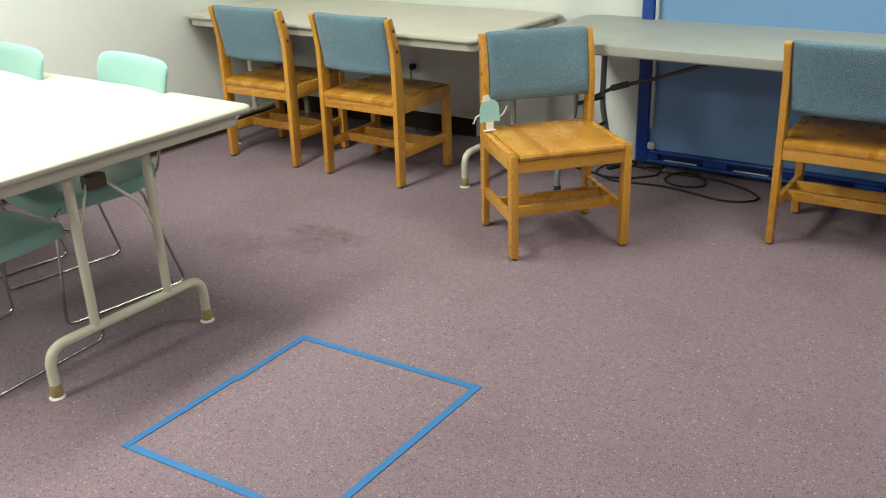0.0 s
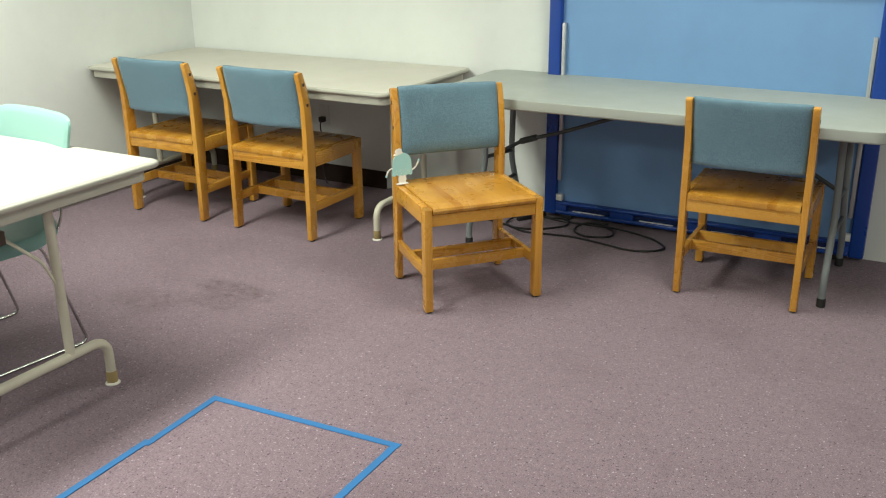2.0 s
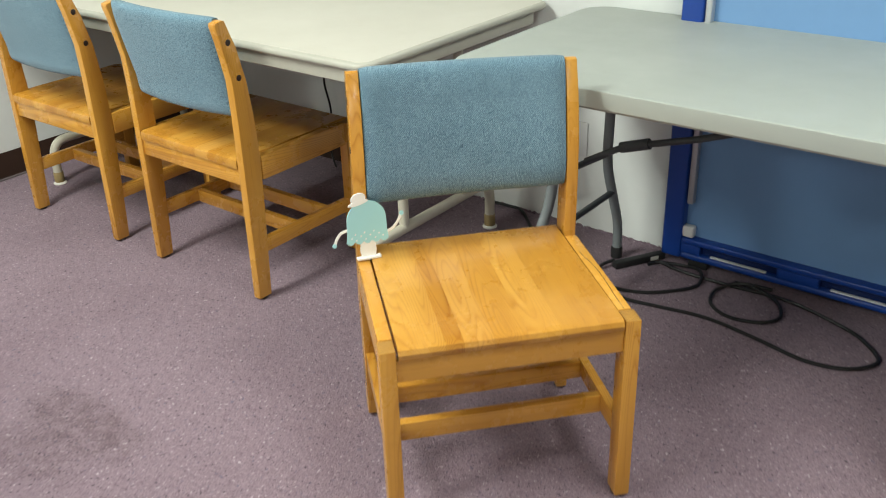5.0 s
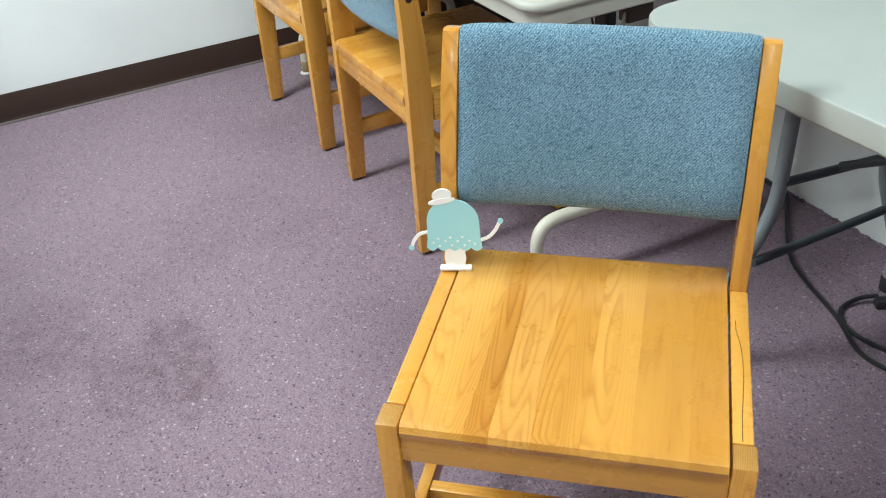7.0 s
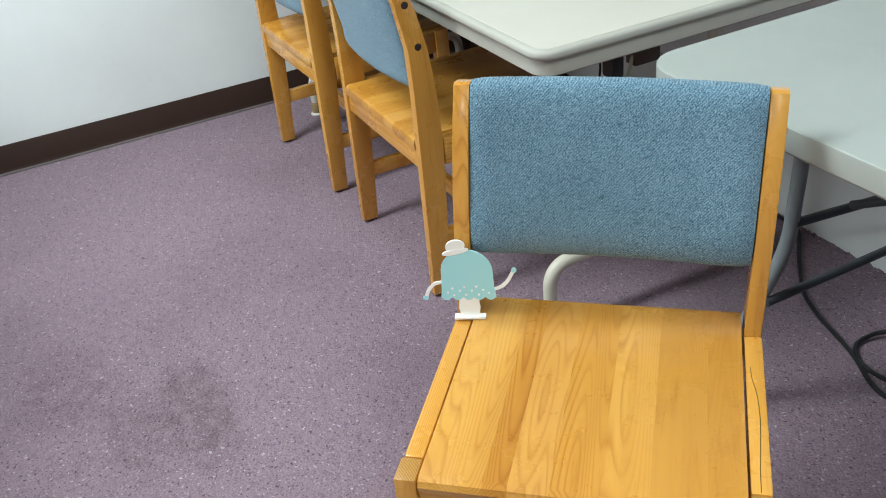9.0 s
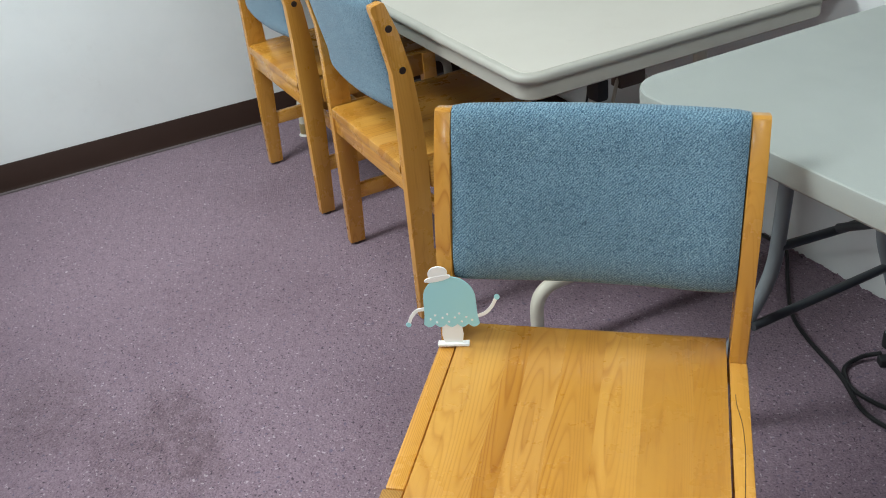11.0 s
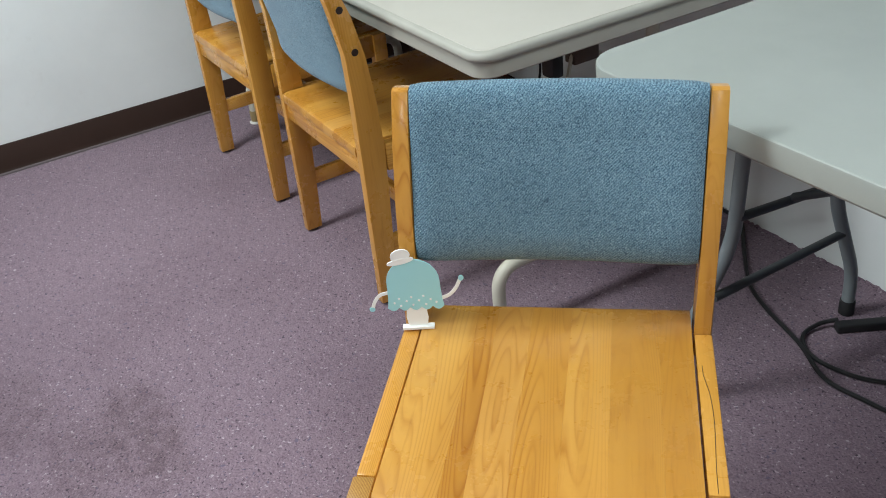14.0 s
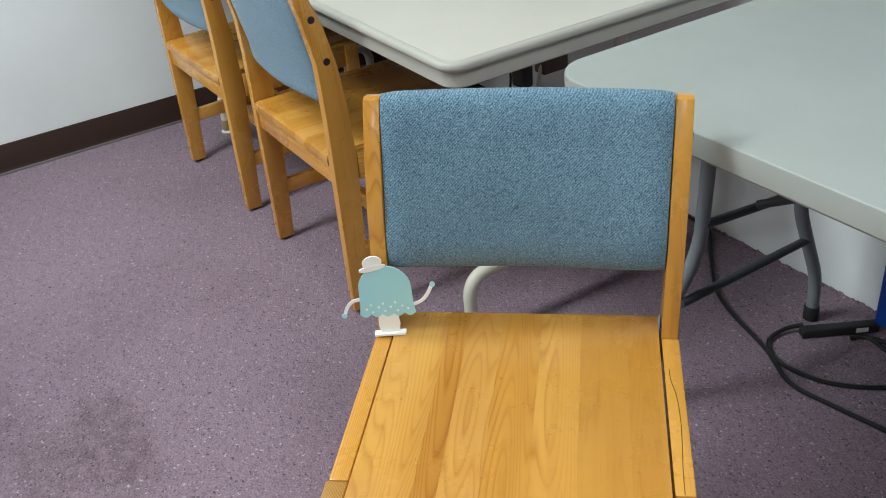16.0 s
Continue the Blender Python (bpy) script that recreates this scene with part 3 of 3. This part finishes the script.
# ---- grey plastic table ----
def grey_table(m, length, depth, height):
    root = thing("plastic_table", m, "grey moulded plastic folding table against the board", "table")
    rim = [(0.030, -0.046), (0.006, -0.046), (0.001, -0.040), (0.0, -0.005), (0.0009, -0.0016), (0.0032, 0.0), (0.009, 0.0004)]
    part("tabletop", slab(0, length, 0, depth, 0.085, [(i, height + z) for i, z in rim], 10), GREYTOP, root, "", 30)
    for x, s in ((0.186, 1), (length - 0.182, -1)):
        bent = 0.024 if s > 0 else 0.0      # one front leg is knocked askew
        for y, w, inner, off in ((0.096 + bent * 0.7, 1, 0.232, bent), (depth - 0.124, -1, 0.517, 0.0)):
            path = rounded([(x + s * 0.012, inner, height - 0.042), (x + s * 0.004 - off * 0.3, inner, 0.345), (x - off, y, 0.112), (x - off, y, 0.018)], 0.06, 6)
            leg = part("leg", tube(path, 0.0145, 14), GREYTUBE, root)
            part("foot_cap", lathe([(0.016, 0.0), (0.0178, 0.002), (0.0178, 0.034), (0.0165, 0.037)], 16, (x - off, y, 0)), DARK, leg, "black rubber foot cap")
        for z, rise, near, far in ((0.408, -0.030, 0.232, 0.517), (0.243, 0.0, 0.180, 0.560)):
            part("crossbar", tube([(x + s * 0.006, near, z), (x + s * 0.006, far, z + rise)], 0.0095, 12), DARKTUBE, root)
        part("brace", tube([(x + s * 0.016, depth / 2, 0.405), (x + s * 0.13, depth / 2, 0.470), (x + s * 0.33, depth / 2, 0.530), (x + s * 0.78, depth / 2, height - 0.045)], 0.009, 12), DARKTUBE, root)
        part("brace_collar", tube([(x + s * 0.12, depth / 2, 0.465), (x + s * 0.20, depth / 2, 0.492)], 0.015, 12), DARKTUBE, root)
    return root


grey_table(pose(-1.695, 3.530, 0), 1.935, 0.745, 0.738)


# ---- folded table-tennis table on edge ----
def tennis_table(m):
    root = thing("tennis_table", m, "folded table-tennis table standing on edge, blue steel frame", "tennis table")
    w, h = 1.540, 1.235
    part("panel", box(0.05, w - 0.05, 0.020, 0.038, 0.055, h - 0.05, 0.002), PANEL, root, "pale blue board")
    for x0, x1 in ((0.0, 0.062), (w - 0.062, w)):
        stile = part("stile", box(x0, x1, -0.012, 0.045, 0.02, h, 0.008, 3), BLUE, root)
    part("top_rail", box(0.0625, w - 0.0625, -0.010, 0.045, h - 0.06, h, 0.008, 3), BLUE, root)
    rail = part("bottom_rail", join(box(0.0625, w - 0.0625, -0.012, 0.045, 0.072, 0.090, 0.006, 3), box(0.0625, w - 0.0625, -0.012, 0.045, 0.022, 0.042, 0.008, 3),
                                    box(0.0625, w - 0.0625, 0.010, 0.044, 0.043, 0.071)), BLUE, root)
    n = 4
    for i in range(n + 1):
        x = 0.0625 + (w - 0.125) * i / n
        a, b = max(x - 0.06, 0.063), min(x + 0.06, w - 0.063)
        part("web", box(a, b, -0.0105, 0.0095, 0.0425, 0.0715, 0.002), BLUE, rail)
    for i in range(n):
        x = 0.0625 + (w - 0.125) * (i + 0.5) / n
        part("slot", box(x - 0.12, x + 0.12, 0.0065, 0.0095, 0.044, 0.070, 0.001), DARKBLUE, rail, "dark recessed slot")
        # added bright strip: a painted reflection at the slot's lower edge
        part("trim", box(x - 0.085, x + 0.085, -0.006, 0.004, 0.0425, 0.0475, 0.0015), GLINT, rail, "bright strip painting the reflection along the slot")
    for x in (0.075, w - 0.075):
        part("strip", box(x - 0.009, x + 0.009, -0.004, 0.019, 0.20, 0.99, 0.003), SILVER, root, "aluminium edge strip")
    for x in (0.078, w - 0.078):
        part("corner_block", box(x - 0.018, x + 0.018, -0.008, 0.019, 0.092, 0.128, 0.007, 3), WHITEPL, root, "white plastic corner block")
    for x in (0.12, w - 0.12):
        part("foot", box(x - 0.03, x + 0.03, -0.01, 0.04, 0.0, 0.0225, 0.004), DARK, root)
    return root


tennis_table(pose(-1.392, 4.228, 0))


# ---- mint stacking chairs ----
def mint_chair(m, label):
    """Faces -y; sled base."""
    root = thing("stacking_chair", m, label, "chair", "mint stacking chairs")
    hw = 0.232
    for s in (-1, 1):
        path = rounded([(s * (hw - 0.03), -0.17, 0.428), (s * (hw - 0.004), -0.235, 0.408), (s * hw, -0.268, 0.0055), (s * hw, 0.222, 0.0055), (s * (hw - 0.02), 0.105, 0.412), (s * (hw - 0.035), 0.03, 0.428)], 0.035, 6)
        part("runner", tube(path, 0.0055, 10), CHROME, root, "chromed steel sled runner")
        up = rounded([(s * (hw - 0.030), 0.06, 0.428), (s * (hw - 0.030), 0.19, 0.432), (s * (hw - 0.045), 0.262, 0.70)], 0.06, 6)
        part("back_upright", tube(up, 0.0055, 10), CHROME, root)
    for y, z in ((-0.17, 0.428), (0.06, 0.428)):
        part("seat_bar", tube([(-hw + 0.03, y, z), (hw - 0.03, y, z)], 0.0055, 10), CHROME, root)

    def shell(w, d, drop, bend, power=5.0):
        """Thin moulded shell with a rolled rim; bend places (x, v, depth)."""
        bm, loops, n, th = bmesh.new(), [], 72, 0.005
        rings = [(k, -th) for k in (0.16, 0.11, 0.06, 0.03)] + [(0.014, -th - 0.002), (0.006, -drop * 0.5 - 0.003), (0.0045, -drop), (0.0, -drop), (0.0012, -drop * 0.45), (0.005, -0.006), (0.013, -0.0012)] + [(k, 0.0) for k in (0.025, 0.05, 0.09, 0.13, 0.17)]
        for inset, z in rings:
            ring = []
            for i in range(n):
                c, q = math.cos(2 * math.pi * i / n), math.sin(2 * math.pi * i / n)
                x = math.copysign(abs(c) ** (2 / power), c) * max(w / 2 - inset, 0.02)
                v = math.copysign(abs(q) ** (2 / power), q) * max(d / 2 - inset, 0.012)
                ring.append(bm.verts.new(bend(x, v, z)))
            loops.append(ring)
        for a, b in zip(loops, loops[1:]):
            for i in range(n):
                bm.faces.new((a[i], a[(i + 1) % n], b[(i + 1) % n], b[i]))
        bm.faces.new(loops[0]), bm.faces.new(loops[-1])
        return bm

    def seat_bend(x, v, z):
        front = max(0.0, -v - 0.13) / 0.10
        return (x * (1 - 0.05 * max(0.0, v) / 0.2), v - 0.012, 0.452 + 0.10 * x * x - 0.022 * front ** 2 + 0.30 * max(0.0, v - 0.10) + z)

    def back_bend(x, v, z):
        return (x * (0.965 + 0.20 * v), 0.252 - 0.32 * x * x + 0.20 * v + 0.06 * max(0.0, v - 0.08) - z, 0.706 + v - 0.1 * x * x * max(0.0, v) / 0.14)

    part("seat", shell(0.485, 0.455, 0.048, seat_bend), MINT, root, "", 50)
    part("backrest", shell(0.485, 0.280, 0.018, back_bend, 8.0), MINT, root, "", 50)
    for sx in (-1, 1):
        part("bumper", box(sx * 0.165 - 0.035, sx * 0.165 + 0.035, -0.20, -0.165, 0.398, 0.436, 0.006), DARK, root, "black rubber bumper under the seat")
    return root


green = mint_chair(pose(-2.545, 1.825, 0, 0, 0, -7), "mint plastic stacking chair on chrome sled base, far side of table")
tagged(copy_thing(green, pose(-3.180, 1.745, 0, 0, 0, -6)), "mint plastic stacking chair on chrome sled base, close to wall")
tagged(copy_thing(green, pose(-2.360, 1.255, 0, 0, 0, 186)), "mint plastic stacking chair on chrome sled base, half under table")


# ---- card cut-out on the seat ----
def card_cutout(m):
    bm = bmesh.new()

    def sheet(outline, t, slot, y=0.0):
        b = prism(outline, y - t / 2, y + t / 2, "y")
        for f in b.faces:
            f.material_index = slot
        return b

    def oval(cx, cz, rx, rz, tilt, n=28):
        ct, st = math.cos(radians(tilt)), math.sin(radians(tilt))
        pts = [(rx * math.cos(2 * math.pi * k / n), rz * math.sin(2 * math.pi * k / n)) for k in range(n)]
        return [(cx + ct * x - st * z, cz + st * x + ct * z) for x, z in pts]

    def limb(points, w):
        line = smooth([(x, 0, z) for x, z in points], 5)
        left, right = [], []
        for k, p in enumerate(line):
            d = (line[min(k + 1, len(line) - 1)] - line[max(k - 1, 0)]).normalized()
            left.append((p.x - d.z * w, p.z + d.x * w)), right.append((p.x + d.z * w, p.z - d.x * w))
        return left + right[::-1]

    # scalloped lower hem
    dome = [(0.0425 * math.cos(radians(a)), 0.092 + 0.042 * math.sin(radians(a))) for a in range(180, -1, -10)]
    dome += [(0.0435, 0.060)] + [(0.046 - 0.092 * k / 30, 0.038 + 0.006 * abs(math.sin(math.pi * k / 6)) * -1 + 0.004) for k in range(31)] + [(-0.0435, 0.060)]
    bm = join(sheet(dome, 0.0020, 0),
              sheet(oval(-0.015, 0.141, 0.016, 0.012, 14), 0.0026, 1, -0.0004), sheet(oval(-0.016, 0.131, 0.022, 0.005, 12), 0.0030, 1, -0.0006),
              sheet([(-0.015, 0.003), (-0.018, 0.020), (-0.016, 0.040), (0.016, 0.040), (0.018, 0.020), (0.015, 0.003)], 0.0016, 1, 0.0004),
              sheet([(-0.026, 0.0), (-0.026, 0.004), (0.026, 0.004), (0.026, 0.0)], 0.012, 1),
              *[sheet(oval(dx, dz, 0.0019, 0.0019, 0, 10), 0.0026, 1, -0.0004) for dx, dz in
                ((-0.034, 0.052), (-0.026, 0.060), (-0.024, 0.046), (-0.014, 0.055), (-0.006, 0.062), (-0.004, 0.047), (0.006, 0.055), (0.014, 0.063), (0.017, 0.047), (0.025, 0.056), (0.034, 0.050))],
              sheet(limb([(-0.042, 0.072), (-0.056, 0.068), (-0.066, 0.056), (-0.071, 0.043)], 0.0029), 0.0016, 1, 0.0004),
              sheet(oval(-0.072, 0.041, 0.0048, 0.0045, 0, 14), 0.0018, 0, 0.0004),
              sheet(limb([(0.042, 0.056), (0.056, 0.062), (0.067, 0.074), (0.075, 0.090)], 0.0029), 0.0016, 1, 0.0004),
              sheet(oval(0.077, 0.093, 0.0045, 0.005, 0, 14), 0.0018, 0, 0.0004))
    ob = part("card_cutout", bm, [CARD_TEAL, CARD_WHITE])
    ob.matrix_basis = m
    return tagged(ob, "small teal and white card cut-out standing on the seat", "card cutout")


card_cutout(pose(-1.556, 3.087, SEAT_Z + 0.0035, 0, 0, 56.5))


# ---- tape square on the carpet ----
def tape_square():
    root = thing("tape_square", pose(-1.23, 1.56, 0), "blue masking tape square stuck on the carpet", "tape")
    a, b, c, d = (-1.574, 1.908), (-0.894, 1.942), (-1.556, 1.172), (-0.888, 1.214)
    mid = (-1.563, 1.600)
    runs = [((a[0] + 0.002, a[1] + 0.012), (mid[0] + 0.004, mid[1] - 0.01)), ((mid[0] - 0.007, mid[1] + 0.012), (c[0] - 0.004, c[1] - 0.010)),
            ((a[0] - 0.010, a[1]), (b[0] + 0.014, b[1])), ((b[0], b[1] + 0.010), (d[0], d[1] - 0.014)), ((c[0] - 0.012, c[1]), (d[0] + 0.010, d[1]))]
    for i, (p, q) in enumerate(runs):
        p, q = Vector((*p, 0)), Vector((*q, 0))
        along = (q - p).normalized()
        side = Vector((-along.y, along.x, 0)) * 0.0118
        bm, n, rows = bmesh.new(), 40, []
        z = 0.0022 + 0.0006 * (i % 2)
        for k in range(n + 1):
            o = p.lerp(q, k / n) - Vector((-1.23, 1.56, 0))
            ragged = 0.0012 * noise.noise(Vector((k * 0.9, i * 5.0, 0.3)))
            lift = 0.0008 * noise.noise(Vector((k * 0.35, i * 3.0, 7.0)))
            rows.append([bm.verts.new(o + side * e + Vector((ragged * along.y, ragged * along.x, zz))) for e, zz in ((-1, 0.0003), (-1, z + lift), (1, z + lift * 0.6), (1, 0.0003))])
        for r, s in zip(rows, rows[1:]):
            for j in range(3):
                bm.faces.new((r[j], r[j + 1], s[j + 1], s[j]))
        bm.faces.new(rows[0]), bm.faces.new(rows[-1])
        part("strip", bm, TAPE, root)


tape_square()


# ---- cords and wall plates ----
def cord(points, label, r=0.0052):
    ob = part("cord", tube(smooth(points), r, 8), CABLE)
    return tagged(ob, label, "cord")


Z = 0.0055
cord([(-2.10, 4.270, Z), (-2.00, 4.274, Z), (-1.938, 4.266, Z), (-1.835, 4.168, Z), (-1.724, 4.069, Z), (-1.632, 4.022, Z), (-1.493, 3.977, Z), (-1.38, 3.925, Z), (-1.274, 3.935, Z), (-1.131, 3.955, Z),
      (-0.984, 3.932, Z), (-0.842, 3.900, Z), (-0.74, 3.925, Z), (-0.69, 4.00, Z), (-0.75, 4.08, Z), (-0.83, 4.125, Z), (-0.98, 4.172, Z), (-1.14, 4.165, Z), (-1.28, 4.165, Z), (-1.375, 4.183, Z)],
     "thick black power cord trailing over the carpet")
cord([(-1.485, 4.092, 0.022), (-1.508, 4.055, 0.012), (-1.503, 4.00, Z), (-1.44, 3.962, Z), (-1.34, 3.982, Z), (-1.26, 4.05, Z), (-1.222, 4.12, Z), (-1.25, 4.183, Z + 0.011), (-1.32, 4.200, Z), (-1.38, 4.180, Z), (-1.40, 4.15, Z)],
     "black cord looped beside the power block")
cord([(-1.03, 4.190, Z + 0.010), (-1.12, 4.172, Z + 0.011), (-1.168, 4.115, Z), (-1.148, 4.035, Z), (-1.08, 3.995, Z), (-1.00, 4.015, Z), (-0.965, 4.068, Z), (-0.995, 4.135, Z + 0.004), (-1.06, 4.166, Z + 0.011), (-1.14, 4.192, Z)],
     "coil of black cord on the carpet")


def power_block():
    root = thing("power_block", pose(-1.4324, 4.152, 0, 0, 0, 59.2), "slim black power adapter lying on the carpet", "adapter")
    part("body", box(-0.088, 0.088, -0.0125, 0.0125, 0.001, 0.022, 0.004, 3), DARK, root)
    part("rating_label", box(0.034, 0.062, -0.0135, -0.0120, 0.006, 0.018, 0.0003), GLIDE, root, "small pale rating label")


power_block()


def wall_plate(x, z, label, holes):
    root = thing("outlet", pose(x, Y1 - 0.0005, z), label, "outlet")
    part("plate", box(-0.037, 0.037, -0.006, 0.0, -0.058, 0.058, 0.003, 2), WHITEPL, root)
    for s in (-1, 1) if holes else ():
        part("socket", box(-0.016, 0.016, -0.0085, -0.0055, s * 0.02 - 0.013, s * 0.02 + 0.013, 0.003), WHITEPL, root)
    for s in (-1, 1):
        part("screw", turned(lathe([(0.003, 0), (0.003, 0.001), (0.001, 0.0015)], 10), pose(0, -0.0055, s * 0.045, 90, 0, 0)), SILVER, root)
    return root


wall_plate(-2.822, 0.395, "white wall outlet behind the chairs", True)
wall_plate(-1.737, 0.305, "white blank wall plate under the grey table", False)
wall_plate(-1.714, 1.140, "white wall switch plate above the table", True)


def plug():
    root = thing("plug", pose(-2.822, Y1 - 0.009, 0.372), "black plug in the wall outlet with hanging cord", "plug")
    part("body", box(-0.017, 0.017, -0.034, 0.0, -0.016, 0.014, 0.006, 3), DARK, root)
    part("cord", tube(smooth([(0, -0.03, -0.01), (0.002, -0.04, -0.05), (0.015, -0.03, -0.16), (0.0, -0.035, -0.27), (0.03, -0.05, -0.36), (0.12, -0.09, -0.389), (0.30, -0.08, -0.389)]), 0.004, 8), CABLE, root)


plug()


# ---- frayed carpet edge along the bare foot of the wall ----
def frayed_edge(x0, x1):
    rng = random.Random(5)
    bm = bmesh.new()
    x = x0
    while x < x1:
        w, h, d = rng.uniform(0.006, 0.020), rng.uniform(0.002, 0.008), rng.uniform(0.004, 0.010)
        base = [bm.verts.new((x + a * w, Y1 - 0.0005 - b * d, 0.0)) for a, b in ((-0.7, 0), (-0.5, 0.8), (0.2, 1.0), (0.7, 0.6), (0.7, 0))]
        tip = [bm.verts.new((x + rng.uniform(-0.3, 0.3) * w + a * w * 0.4, Y1 - 0.0008 - b * d * 0.5, h * rng.uniform(0.7, 1.1))) for a, b in ((-0.7, 0), (-0.5, 0.8), (0.2, 1.0), (0.7, 0.6), (0.7, 0))]
        for k in range(5):
            bm.faces.new((base[k], base[(k + 1) % 5], tip[(k + 1) % 5], tip[k]))
        bm.faces.new(tip)
        x += w * rng.uniform(0.5, 1.1)
    return tagged(part("carpet_fringe", bm, CARPET), "frayed mauve carpet edge against the bare wall foot", "carpet", kind="stuff")


frayed_edge(-2.38, -1.36)
